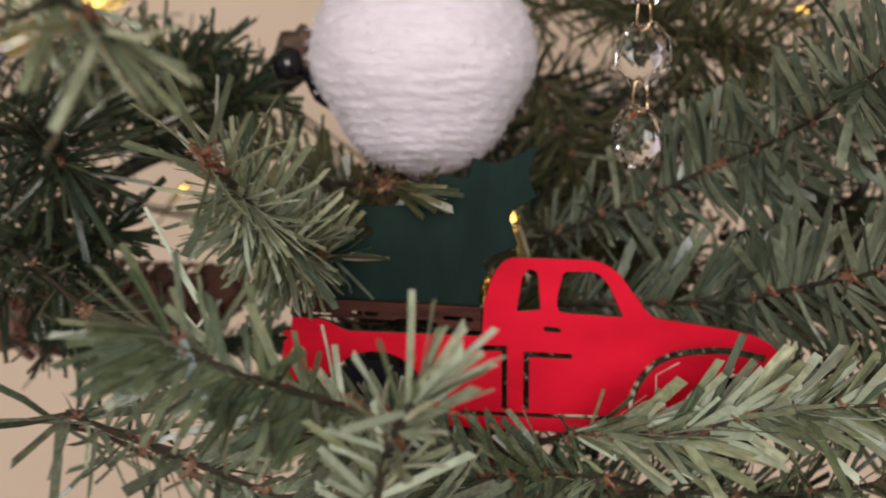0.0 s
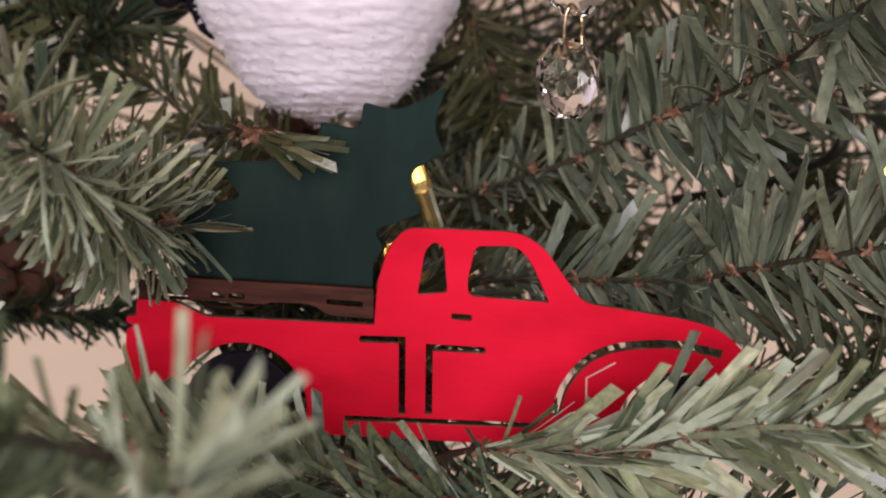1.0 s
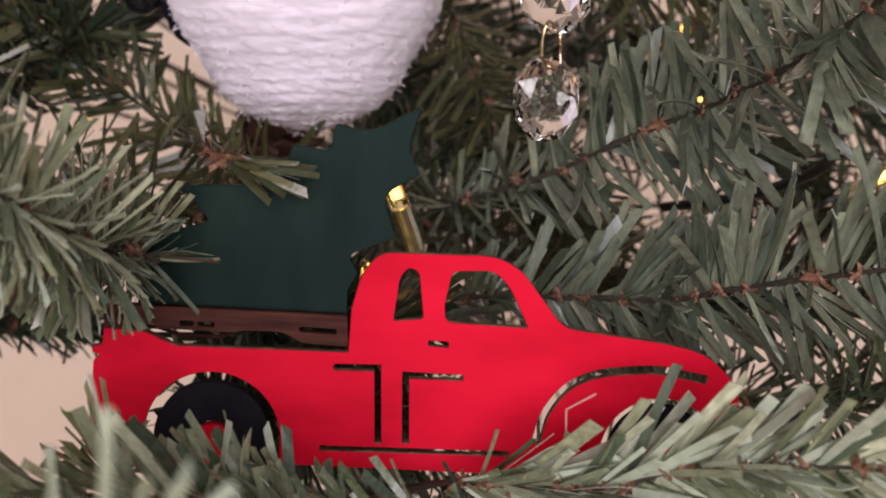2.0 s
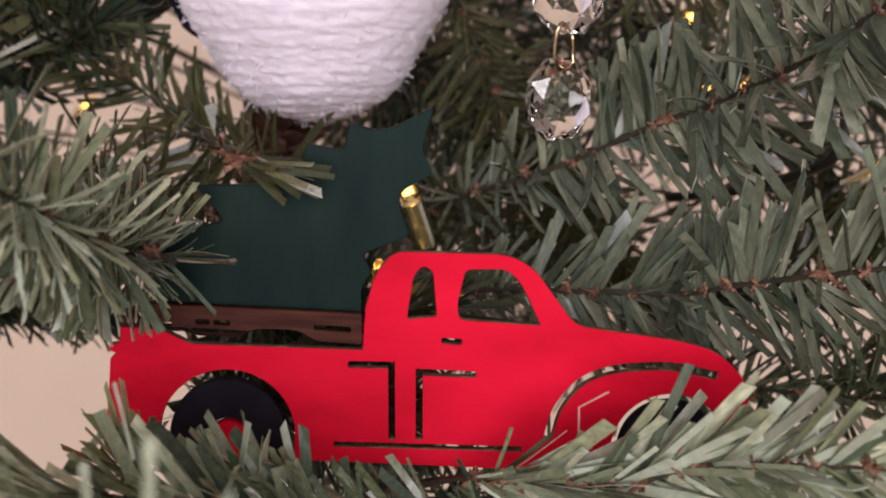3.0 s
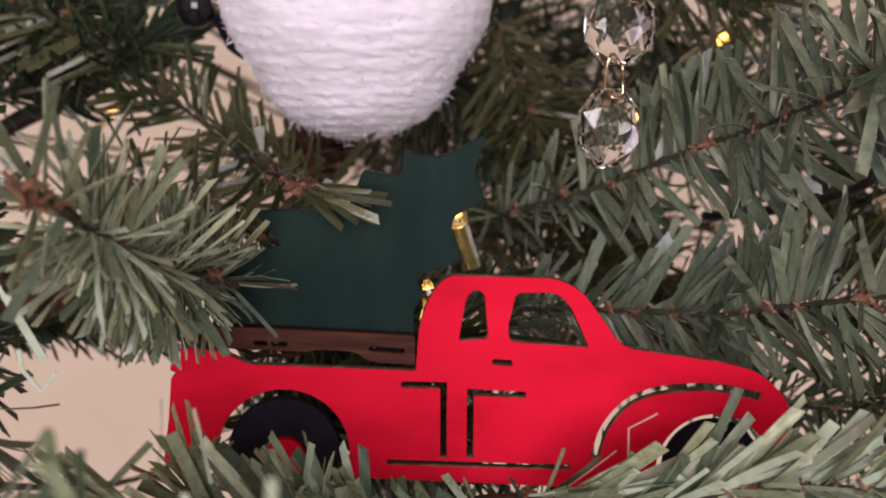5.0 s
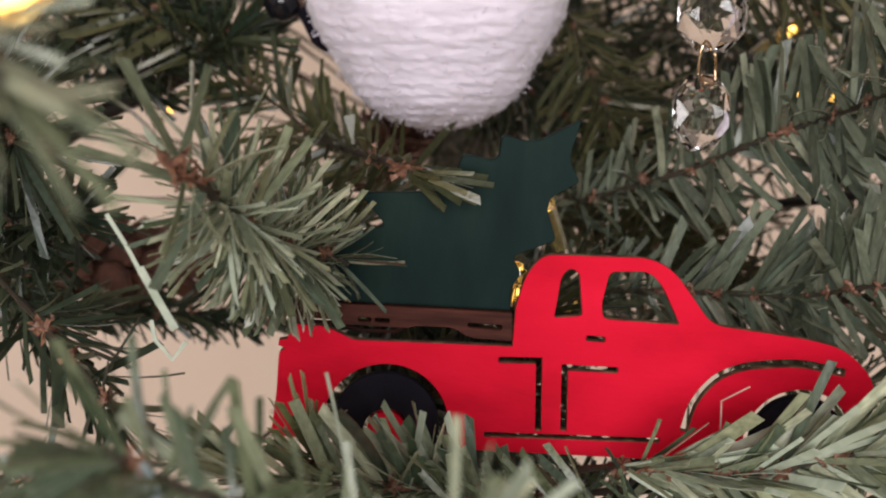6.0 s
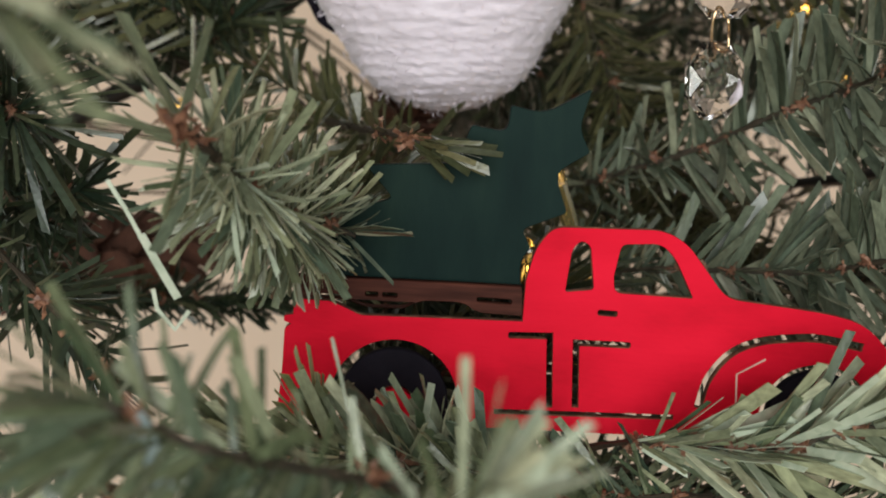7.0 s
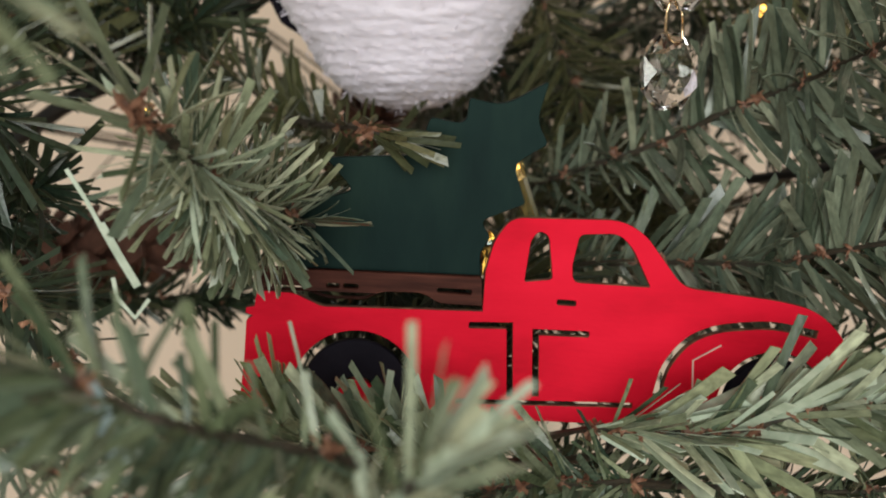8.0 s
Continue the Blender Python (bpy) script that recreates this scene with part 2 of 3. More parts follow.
def branch(seed, points, tail, count, mat=NEEDLE, size=1.0, lean=55, spread=13, singly=False, buds=6, fan=None, bare=90, wide=1.0, pale=0.08, dark=0.25, stray=0.2):
    """A stem that reaches the trunk through tail, its needles along points, and brown buds on it. fan: the share of needles above the stem, and their spread."""
    rng = random.Random(seed)
    steps = 8
    main = glide(points, steps)
    hub = (TRUNK[0], TRUNK[1] - 0.012, 0.5 * points[0][2] + 0.5 * 1.05)
    rear = glide([hub, *tail, points[0]], 10) if tail is not None else []
    bm = bmesh.new()
    tube(bm, rear[:-1] + main, 0.0010, 6, 0.4, 0.25)
    stem = part("branch", bm, STEM, tree, rooted=tree_pose)
    far = []
    if singly:
        for m in needle_poses(rng, main, count, size, lean, spread, fan, wide, stray):
            chance = rng.random()
            tape = mat if mat is not LIT_TAPE else PALE if chance < pale else NEEDLE if chance < pale + dark else LIT_TAPE
            ob = part("needle", rng.choice(NEEDLES[tape.name]), tape, stem)
            ob.matrix_basis = m
    else:
        far += list(needle_poses(rng, main, count, size, lean, spread, fan, wide, stray))
    if bare and len(rear) > 12:
        far += list(needle_poses(rng, rear[9:], bare, 1.1, 55, 14, None))
    if far:
        bm = bmesh.new()
        for m in far:
            rows = strip_points(rng, 0.021, 0.0016 * rng.uniform(0.5, 1.15), rng.gauss(0.1, 0.32), rng.gauss(0, 0.5), 3)
            add_strip(bm, rows, m)
        tagged(part("needles", bm, mat, stem), kind="stuff")
    for n in range(buds):
        u = (n + rng.uniform(0.2, 0.8)) / buds * (len(main) - 1.01)
        ob = part("bud", rng.choice(BUDS), BUD, stem)
        ob.matrix_basis = Matrix.LocRotScale(main[int(u)] + Vector((0, -0.001, 0.0003)), Euler((rng.uniform(-0.6, 0.6), rng.uniform(0, 6), rng.uniform(-0.6, 0.6))), Vector((1, 1, 1)) * rng.uniform(0.75, 1.2))
    return stem


# ---------------------------------------------------------------- the room


def slab(name, boxes, mat, label, category):
    bm = bmesh.new()
    for b in boxes:
        box(bm, *b)
    return tagged(new(name, finish(bm, name, mat)), label, category, kind="structure")


slab("floor", [(-2.3, 2.3, -2.7, 1.6, -0.1, 0)], FLOOR, "plain brown wooden floor under the tree", "floor")
slab("ceiling", [(-2.3, 2.3, -2.7, 1.6, 2.5, 2.6)], PLASTER, "plain off-white ceiling", "ceiling")
slab("wall_north", [(-2.3, 2.3, 1.4, 1.6, 0, 2.5)], WALL, "plain warm beige painted wall behind the tree", "wall")
slab("wall_west", [(-2.3, -2.1, -2.5, 1.4, 0, 2.5)], PLASTER, "plain greyish painted wall", "wall")
slab("wall_east", [(2.1, 2.3, -2.5, 1.4, 0, 2.5)], PLASTER, "plain greyish painted wall", "wall")
slab("wall_south", [(-2.3, -1.05, -2.7, -2.5, 0, 2.5), (0.75, 2.3, -2.7, -2.5, 0, 2.5), (-1.05, 0.75, -2.7, -2.5, 0, 0.75), (-1.05, 0.75, -2.7, -2.5, 2.35, 2.5)], PLASTER, "plain off-white wall with a window opening", "wall")

# ---------------------------------------------------------------- the tree
bm = bmesh.new()
tube(bm, [Vector((TRUNK[0], TRUNK[1], z)) for z in (0, 0.6, 1.2, 1.9)], 0.014, 12)
part("trunk", bm, STEM, tree, rooted=tree_pose)

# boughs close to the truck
front_bough = branch(1, [(0.0280, 0.2680, 1.1471), (0.0381, 0.2630, 1.1479), (0.0494, 0.2570, 1.1492), (0.0623, 0.2500, 1.1553), (0.0768, 0.2400, 1.1588), (0.0893, 0.2310, 1.1612)], [(0.0, 0.55, 1.09), (0.005, 0.34, 1.122)], 235, LIT_TAPE, 0.84, 33, 12, singly=True, buds=15, fan=(0.42, 55), wide=1.3, pale=0.36, dark=0.18, bare=0)
branch(2, [(0.004, 0.260, 1.143), (-0.004, 0.257, 1.146), (-0.016, 0.25, 1.150), (-0.038, 0.24, 1.155)], [(0.03, 0.5, 1.10), (0.04, 0.32, 1.128)], 230, LIT_TAPE, 0.7, 46, 17, singly=True, buds=7, fan=(0.6, 50), wide=1.15, pale=0.08, dark=0.3, bare=0)
branch(38, [(0.034, 0.262, 1.139), (0.016, 0.255, 1.141), (-0.004, 0.250, 1.141)], [(0.03, 0.5, 1.08), (0.05, 0.32, 1.12)], 170, NEEDLE, 0.75, 50, 17, fan=(0.4, 60), wide=1.0, bare=0)
branch(3, [(0.030, 0.338, 1.165), (0.055, 0.323, 1.168), (0.0725, 0.314, 1.169), (0.082, 0.300, 1.174), (0.10, 0.275, 1.182), (0.115, 0.255, 1.188)], [(0.02, 0.55, 1.13)], 290, GREY, 0.95, 57, 8, singly=True, buds=13, wide=1.3, fan=(0.5, 38))
branch(4, [(0.033, 0.37, 1.182), (0.0536, 0.35, 1.1915), (0.069, 0.333, 1.2015), (0.080, 0.320, 1.2075), (0.090, 0.295, 1.217), (0.0935, 0.282, 1.223), (0.099, 0.258, 1.233)], [(0.02, 0.56, 1.15)], 295, GREY, 1.0, 58, 7, singly=True, buds=13, wide=1.4, fan=(0.5, 42))
branch(5, [(-0.0147, 0.3650, 1.1895), (-0.0276, 0.3850, 1.1922), (-0.0362, 0.3920, 1.1956), (-0.0536, 0.4000, 1.2081), (-0.0790, 0.4000, 1.2259), (-0.1002, 0.4000, 1.2352)], [(0.0, 0.62, 1.15), (-0.01, 0.46, 1.17)], 215, SHADED_OLIVE, 0.9, 52, 9, singly=True, buds=9, fan=(0.55, 40), bare=20, wide=1.15)
branch(44, [(-0.0362, 0.3920, 1.1956), (-0.0225, 0.3300, 1.1981), (-0.0137, 0.2840, 1.2008), (-0.0095, 0.2800, 1.1995), (-0.0056, 0.2790, 1.1984)], None, 60, SHADED_OLIVE, 0.46, 17, 7, singly=True, buds=2, fan=(0.5, 50), wide=0.9)
near_bough = branch(7, [(-0.0273, 0.2960, 1.1778), (-0.0306, 0.2750, 1.1849), (-0.0350, 0.2520, 1.1930), (-0.0392, 0.2345, 1.2008)], [(-0.01, 0.5, 1.10), (-0.028, 0.37, 1.155)], 290, LIT_TAPE, 0.70, 60, 13, singly=True, buds=3, bare=20, wide=0.9, pale=0.05, dark=0.32, fan=(0.48, 36))
branch(46, [(-0.0392, 0.2345, 1.2008), (-0.0414, 0.2260, 1.2050), (-0.0430, 0.2178, 1.2079)], None, 16, LIT_TAPE, 0.75, 62, 14, singly=True, buds=1, wide=1.0, fan=(0.5, 40))
branch(48, [(-0.0295, 0.2900, 1.1804), (-0.0327, 0.2630, 1.1888), (-0.0365, 0.2445, 1.1961), (-0.0392, 0.2345, 1.2008)], None, 190, LIT_TAPE, 0.66, 72, 12, singly=True, buds=0, wide=0.45, pale=0.2, dark=0.12, fan=(0.12, 36))
branch(35, [(-0.036, 0.280, 1.184), (-0.029, 0.275, 1.186), (-0.022, 0.271, 1.184)], None, 42, GREY, 0.5, 40, 14, singly=True, buds=1, wide=0.65)
# boughs nearer to the eye
branch(8, [(-0.0110, 0.1850, 1.1692), (-0.0205, 0.1780, 1.1739), (-0.0300, 0.1700, 1.1788), (-0.0371, 0.1670, 1.1832), (-0.0413, 0.1660, 1.1858)], [(-0.02, 0.5, 1.06), (-0.008, 0.26, 1.125)], 230, NEEDLE, 0.55, 58, 15, singly=True, buds=2, fan=(0.14, 42), bare=0, wide=0.8, stray=0.1)
branch(9, [(-0.014, 0.190, 1.143), (-0.012, 0.176, 1.155), (-0.0100, 0.164, 1.167), (-0.0075, 0.156, 1.175), (-0.0045, 0.152, 1.181)], [(-0.03, 0.5, 1.06), (-0.02, 0.25, 1.115)], 85, LIT_TAPE, 0.6, 38, wide=0.75, singly=True, buds=2, bare=30, pale=0.3, dark=0.05)
branch(10, [(-0.085, 0.20, 1.240), (-0.053, 0.152, 1.2295), (-0.0437, 0.143, 1.2255), (-0.0387, 0.139, 1.2215)], [(-0.15, 0.56, 1.25), (-0.15, 0.30, 1.255)], 80, LIT_TAPE, 0.6, 45, singly=True, buds=2, bare=20, wide=0.6)
branch(11, [(-0.1007, 0.30, 1.183), (-0.0786, 0.27, 1.175), (-0.0658, 0.255, 1.1685), (-0.058, 0.245, 1.164)], [(-0.17, 0.52, 1.19), (-0.15, 0.36, 1.19)], 70, SHADED_TAPE, 0.68, 40, singly=True, buds=4, fan=(0.4, 50), bare=10)
branch(47, [(-0.0220, 0.2660, 1.1399), (-0.0256, 0.2630, 1.1452), (-0.0276, 0.2610, 1.1504), (-0.0283, 0.2590, 1.1549)], [(0.0, 0.5, 1.08), (0.0, 0.33, 1.115)], 55, SPRIG, 0.62, 24, 11, singly=True, buds=1, wide=0.62, bare=0)
# boughs below and behind, mostly in tape darkened for the inner shade
branch(12, [(0.017, 0.31, 1.121), (0.05, 0.295, 1.126), (0.079, 0.28, 1.130), (0.105, 0.26, 1.139)], [(0.02, 0.6, 1.07)], 190, NEEDLE, 1.0)
branch(13, [(0.003, 0.45, 1.217), (0.032, 0.43, 1.202), (0.058, 0.42, 1.173)], [(0.01, 0.6, 1.2)], 260, SHADED_TAPE, 1.2)
branch(14, [(0.034, 0.42, 1.23), (0.047, 0.41, 1.197), (0.065, 0.39, 1.169)], [(0.02, 0.6, 1.2)], 260, SHADED_OLIVE, 1.15)
branch(15, [(0.081, 0.45, 1.231), (0.10, 0.44, 1.21), (0.136, 0.43, 1.186)], [(0.05, 0.65, 1.2)], 240, SHADED_TAPE, 1.25)
branch(16, [(0.11, 0.50, 1.245), (0.15, 0.46, 1.21), (0.178, 0.44, 1.19)], [(0.08, 0.65, 1.2)], 240, SHADED_TAPE, 1.25)
branch(17, [(0.125, 0.43, 1.177), (0.144, 0.42, 1.170), (0.165, 0.40, 1.167)], [(0.08, 0.65, 1.12)], 170, SHADED_OLIVE, 1.2)
branch(18, [(-0.16, 0.48, 1.245), (-0.12, 0.45, 1.232), (-0.090, 0.44, 1.228)], [(-0.1, 0.65, 1.24)], 170, SHADED_TAPE, 1.2, bare=30)
branch(20, [(0.007, 0.33, 1.115), (0.044, 0.31, 1.120), (0.083, 0.30, 1.122)], [(0.0, 0.6, 1.05)], 170, SHADED_TAPE, 1.0)
branch(21, [(-0.026, 0.36, 1.150), (-0.01, 0.335, 1.160), (0.022, 0.318, 1.164)], [(-0.02, 0.6, 1.1)], 240, SHADED_TAPE, 1.05, bare=40)
branch(22, [(-0.005, 0.44, 1.172), (0.038, 0.40, 1.170), (0.072, 0.375, 1.160)], [(0.0, 0.6, 1.1)], 260, SHADED_OLIVE, 1.15)
branch(23, [(0.080, 0.36, 1.138), (0.115, 0.33, 1.142), (0.131, 0.31, 1.148)], [(0.06, 0.6, 1.1)], 220, NEEDLE, 1.1)
branch(25, [(-0.13, 0.33, 1.215), (-0.098, 0.305, 1.211), (-0.086, 0.290, 1.203)], [(-0.13, 0.6, 1.2)], 220, SHADED_TAPE, 0.95, bare=20, wide=0.8)
branch(37, [(-0.135, 0.36, 1.190), (-0.108, 0.335, 1.190), (-0.094, 0.315, 1.180)], [(-0.15, 0.6, 1.18)], 170, SHADED_TAPE, 0.9, bare=10, wide=0.8)
branch(42, [(-0.140, 0.36, 1.176), (-0.107, 0.335, 1.169), (-0.086, 0.315, 1.160)], [(-0.15, 0.6, 1.15)], 190, SHADED_TAPE, 0.95, bare=10, wide=0.85)
# Dense dark bough stands in for the shade under the pine cone.
branch(43, [(-0.1639, 0.4400, 1.1439), (-0.1315, 0.4200, 1.1440), (-0.1074, 0.4100, 1.1446), (-0.0827, 0.4000, 1.1454), (-0.0645, 0.3950, 1.1459), (-0.0514, 0.3900, 1.1471)], [(-0.12, 0.62, 1.10), (-0.16, 0.50, 1.13)], 420, SHADED_TAPE, 0.55, 35, 14, bare=20)
branch(45, [(-0.1248, 0.4200, 1.2171), (-0.0996, 0.4100, 1.2237), (-0.0816, 0.4000, 1.2300), (-0.0694, 0.4000, 1.2352)], [(-0.10, 0.62, 1.24), (-0.16, 0.48, 1.24)], 220, SHADED_TAPE, 0.8, 50, 14, bare=20)
branch(49, [(-0.1121, 0.3350, 1.1800), (-0.0923, 0.3200, 1.1831), (-0.0804, 0.3100, 1.1877)], [(-0.14, 0.6, 1.15), (-0.13, 0.42, 1.17)], 150, SHADED_TAPE, 0.75, 52, 14, bare=10)
branch(50, [(-0.1092, 0.4200, 1.2056), (-0.0857, 0.4100, 1.2131), (-0.0682, 0.4000, 1.2186), (-0.0588, 0.4000, 1.2246)], [(-0.10, 0.62, 1.22), (-0.14, 0.48, 1.20)], 250, SHADED_TAPE, 0.85, 52, 14, bare=20)
branch(26, [(0.06, 0.47, 1.262), (0.075, 0.42, 1.245), (0.10, 0.38, 1.235)], [(0.03, 0.65, 1.25)], 240, SHADED_OLIVE, 1.2)
branch(27, [(0.02, 0.60, 1.24), (0.07, 0.56, 1.225), (0.13, 0.52, 1.20)], [(0.02, 0.7, 1.2)], 300, SHADED_TAPE, 1.3)
branch(28, [(0.03, 0.60, 1.19), (0.08, 0.54, 1.198), (0.15, 0.50, 1.19)], [(0.02, 0.7, 1.15)], 300, SHADED_TAPE, 1.3)
branch(29, [(0.05, 0.56, 1.28), (0.11, 0.54, 1.27), (0.19, 0.52, 1.25)], [(0.02, 0.7, 1.25)], 300, SHADED_TAPE, 1.3)
branch(30, [(0.0, 0.52, 1.20), (0.03, 0.50, 1.19), (0.09, 0.47, 1.16)], [(0.0, 0.7, 1.15)], 280, SHADED_TAPE, 1.3)
branch(39, [(0.068, 0.37, 1.156), (0.10, 0.35, 1.160), (0.14, 0.335, 1.168)], [(0.05, 0.6, 1.1)], 230, SHADED_TAPE, 1.1, bare=30)
branch(40, [(-0.155, 0.44, 1.220), (-0.118, 0.425, 1.224), (-0.088, 0.42, 1.228)], [(-0.12, 0.62, 1.22)], 230, SHADED_OLIVE, 0.95, bare=20, wide=0.8)
branch(41, [(0.105, 0.44, 1.150), (0.135, 0.41, 1.164), (0.168, 0.39, 1.172)], [(0.08, 0.65, 1.12)], 230, SHADED_OLIVE, 1.05, bare=20)
branch(36, [(-0.026, 0.335, 1.140), (-0.008, 0.318, 1.145), (0.015, 0.312, 1.148)], [(-0.02, 0.6, 1.08)], 240, SHADED_TAPE, 1.0, bare=20)
branch(34, [(-0.0100, 0.164, 1.167), (-0.0075, 0.156, 1.175), (-0.0045, 0.152, 1.181)], None, 12, PALE, 0.6, 26, singly=True, buds=0, wide=0.8)
branch(32, [(-0.07, 0.23, 1.160), (-0.045, 0.205, 1.158), (-0.02, 0.195, 1.152), (0.005, 0.19, 1.148)], [(-0.06, 0.5, 1.08), (-0.08, 0.28, 1.145)], 160, GREY, 0.75, 50, 14, fan=(0.4, 60), bare=20)
branch(31, [(-0.03, 0.37, 1.118), (0.0, 0.365, 1.126), (0.03, 0.36, 1.130)], [(0.0, 0.7, 1.06)], 120, SHADED_TAPE, 1.1)
branch(33, [(-0.062, 0.365, 1.192), (-0.035, 0.348, 1.184), (-0.012, 0.338, 1.177)], [(-0.05, 0.6, 1.15)], 190, SHADED_OLIVE, 0.95, bare=20)

# ---------------------------------------------------------------- the truck


def fillet(points):
    """A closed outline in mm from corners (x, z, rounding)."""
    out = []
    n = len(points)
    for i in range(n):
        x, z, *r = points[i]
        p = Vector((x, z))
        if not r:
            out.append(p)
            continue
        a = (Vector(points[i - 1][:2]) - p)
        b = (Vector(points[(i + 1) % n][:2]) - p)
        reach = min(r[0], 0.48 * a.length, 0.48 * b.length)
        s, e = p + a.normalized() * reach, p + b.normalized() * reach
        for k in range(6):
            u = k / 5
            out.append((1 - u) ** 2 * s + 2 * u * (1 - u) * p + u * u * e)
    return out


def arc(cx, cz, r, start, stop, steps=28):
    return [Vector((cx + r * math.cos(radians(start + (stop - start) * k / steps)), cz + r * math.sin(radians(start + (stop - start) * k / steps)))) for k in range(steps + 1)]


def sheet(name, loops, thick, mat, parent, y=0.0, label="", edge=None):
    """A laser-cut board: an outline with holes, in mm, given thickness and slightly eased edges."""
    curve = bpy.data.curves.new(name, "CURVE")
    curve.dimensions, curve.fill_mode = "2D", "BOTH"
    curve.extrude, curve.bevel_depth, curve.bevel_resolution = thick / 2 - 0.00012, 0.00012, 0
    curve.offset = -0.00012
    for loop in loops:
        s = curve.splines.new("POLY")
        s.points.add(len(loop) - 1)
        s.use_cyclic_u = True
        for q, v in zip(s.points, loop):
            q.co = (v[0] / 1000, v[1] / 1000, 0, 1)
    temp = new("cutting", curve)
    me = bpy.data.meshes.new_from_object(temp.evaluated_get(bpy.context.evaluated_depsgraph_get()))
    bpy.data.objects.remove(temp)
    bpy.data.curves.remove(curve)
    me.name = name
    me.transform(Matrix.Translation((0, y, 0)) @ Matrix.Rotation(radians(90), 4, "X"))
    me.materials.clear()
    me.materials.append(mat)
    me.materials.append(edge or mat)
    for face in me.polygons:
        face.material_index = 1 if abs(face.normal.y) < 0.3 else 0
    return part(name, me, mat, parent, label)


truck = tagged(new("truck_ornament"), "flat red wooden pickup truck ornament resting on a bough", "ornament")
truck.matrix_basis = pose(-0.0339, 0.285, 1.1745, 0, 3.15, 0)
body = [(0, -4.4), (7, -4.6, 1), (12.5, -7, 1), (43.1, -6.6), (43.2, 1.2), (44.6, 7.4, 2), (47.6, 11.7, 2.2), (68.4, 12.2, 4), (73.1, 9.9, 3), (81.3, -0.2, 2.5), (101, -2.1, 6),
        (108, -3.7, 5), (113.3, -8.6, 3), (114.8, -13, 2), (112.3, -19.5), (111.4, -22.5)]
body = fillet(body) + arc(100.5, -23, 10.9, 0, 180) + fillet([(89.4, -27.8), (32, -27.8)]) + arc(19.5, -23.6, 12.2, -8, 188) + fillet(
    [(6.6, -27.4), (-2.6, -26.8, 1), (-1.9, -18), (-1.7, -10.2, 0.5), (-0.5, -9.4), (-1.9, -8.8), (-1.8, -7.8), (-0.2, -7.5)])
middle = glide([(77.8, -21.8, 0), (79.2, -16, 0), (82.8, -11, 0), (87.6, -8.4, 0), (93.5, -7.3, 0), (100, -7.0, 0), (108.2, -8.3, 0)], 6)
ahead = [(middle[min(k + 1, len(middle) - 1)] - middle[max(k - 1, 0)]).normalized() for k in range(len(middle))]
fender = [m.xy + 0.8 * Vector((-a.y, a.x)) for m, a in zip(middle, ahead)] + [m.xy - 0.8 * Vector((-a.y, a.x)) for m, a in zip(middle[::-1], ahead[::-1])]
holes = [
    fillet([(51.5, 7.6, 1), (53.0, 9.5, 1), (54.9, 8.6, 1.2), (56.1, 0.2, 0.8), (50.7, -0.5, 0.6)]),
    fillet([(60.7, 9.1, 1.2), (68.2, 9.6, 2.5), (71.0, 7.0, 3), (75.0, -0.5, 0.5), (60.0, -0.2, 1.6), (59.7, 3)]),
    fillet([(57.2, -3.6, 0.4), (60.9, -3.7, 0.4), (60.9, -4.8, 0.4), (57.2, -4.7, 0.4)]),
    fillet([(40.6, -8.8, 0.5), (49.0, -8.5), (49.9, -23.2), (48.7, -23.2), (47.9, -9.8), (40.6, -10.0, 0.5)]),
    fillet([(63.9, -9.6, 0.5), (52.9, -9.6), (53.6, -22.9), (54.9, -22.9), (54.2, -10.8), (63.9, -10.8, 0.5)]),
    fillet([(38.8, -24.0), (73.2, -23.4), (73.2, -24.4), (38.8, -25.0)]),
    fender,
]
sheet("body", [body] + holes, 0.0024, RED, truck, 0, "red painted plywood truck body with cut-out windows and door lines", PLY)
rail = fillet([(0, 0), (42.6, 0, 0.5), (43.0, -5.6, 0.6), (34.5, -5.4, 1.5), (31.6, -3.5, 2), (23.6, -3.6, 2), (20.6, -5.3, 1), (13.4, -5.4, 1), (9.5, -4.1, 1), (0, -4.3)])
sheet("bed_rail", [rail, fillet([(3.5, -3.2, 0.3), (9, -3.2, 0.3), (9, -3.9, 0.3), (3.5, -3.9, 0.3)]), fillet([(13.2, -2.4, 0.3), (15.6, -2.4, 0.3), (15.6, -3.3, 0.3), (13.2, -3.3, 0.3)]),
                  fillet([(16.4, -2.4, 0.3), (19.2, -2.4, 0.3), (19.2, -3.3, 0.3), (16.4, -3.3, 0.3)]), fillet([(34.2, -2.4, 0.4), (40.8, -2.5, 0.4), (40.8, -3.5, 0.4), (34.2, -3.3, 0.4)])], 0.0024, BROWN, truck, 0, "dark brown stained slatted bed rail")
spruce = fillet([(5, -1.5), (6.5, 11.5, 0.6), (17.5, 15, 1.5), (12, 21, 0.6), (29, 22.3, 2), (31.4, 29.6, 0.8), (38.2, 28.6, 2), (38.6, 33.7, 0.8), (45, 32.4, 3), (53.5, 37.5, 0.8),
                 (51.6, 30, 2), (54, 25.6, 0.8), (47.6, 21.5, 2.5), (50.4, 14, 0.8), (42, 10.4, 1.5), (44, 7.2, 0.6), (42.2, 4, 1), (42.6, -1.5)])
sheet("spruce_cutout", [spruce], 0.0024, GREEN, truck, 0.0034, "dark green painted tree cut-out")
sheet("tyre", [arc(19.5, -23.8, 10.4, 0, 350, 48), arc(19.7, -25.0, 4.5, 0, 350, 32)], 0.0024, BLACK, truck, 0.0006, "black painted rear tyre")
sheet("hub", [arc(19.7, -25.0, 3.8, 0, 350, 32)], 0.0024, RED, truck, 0.0006, "red painted rear wheel hub")
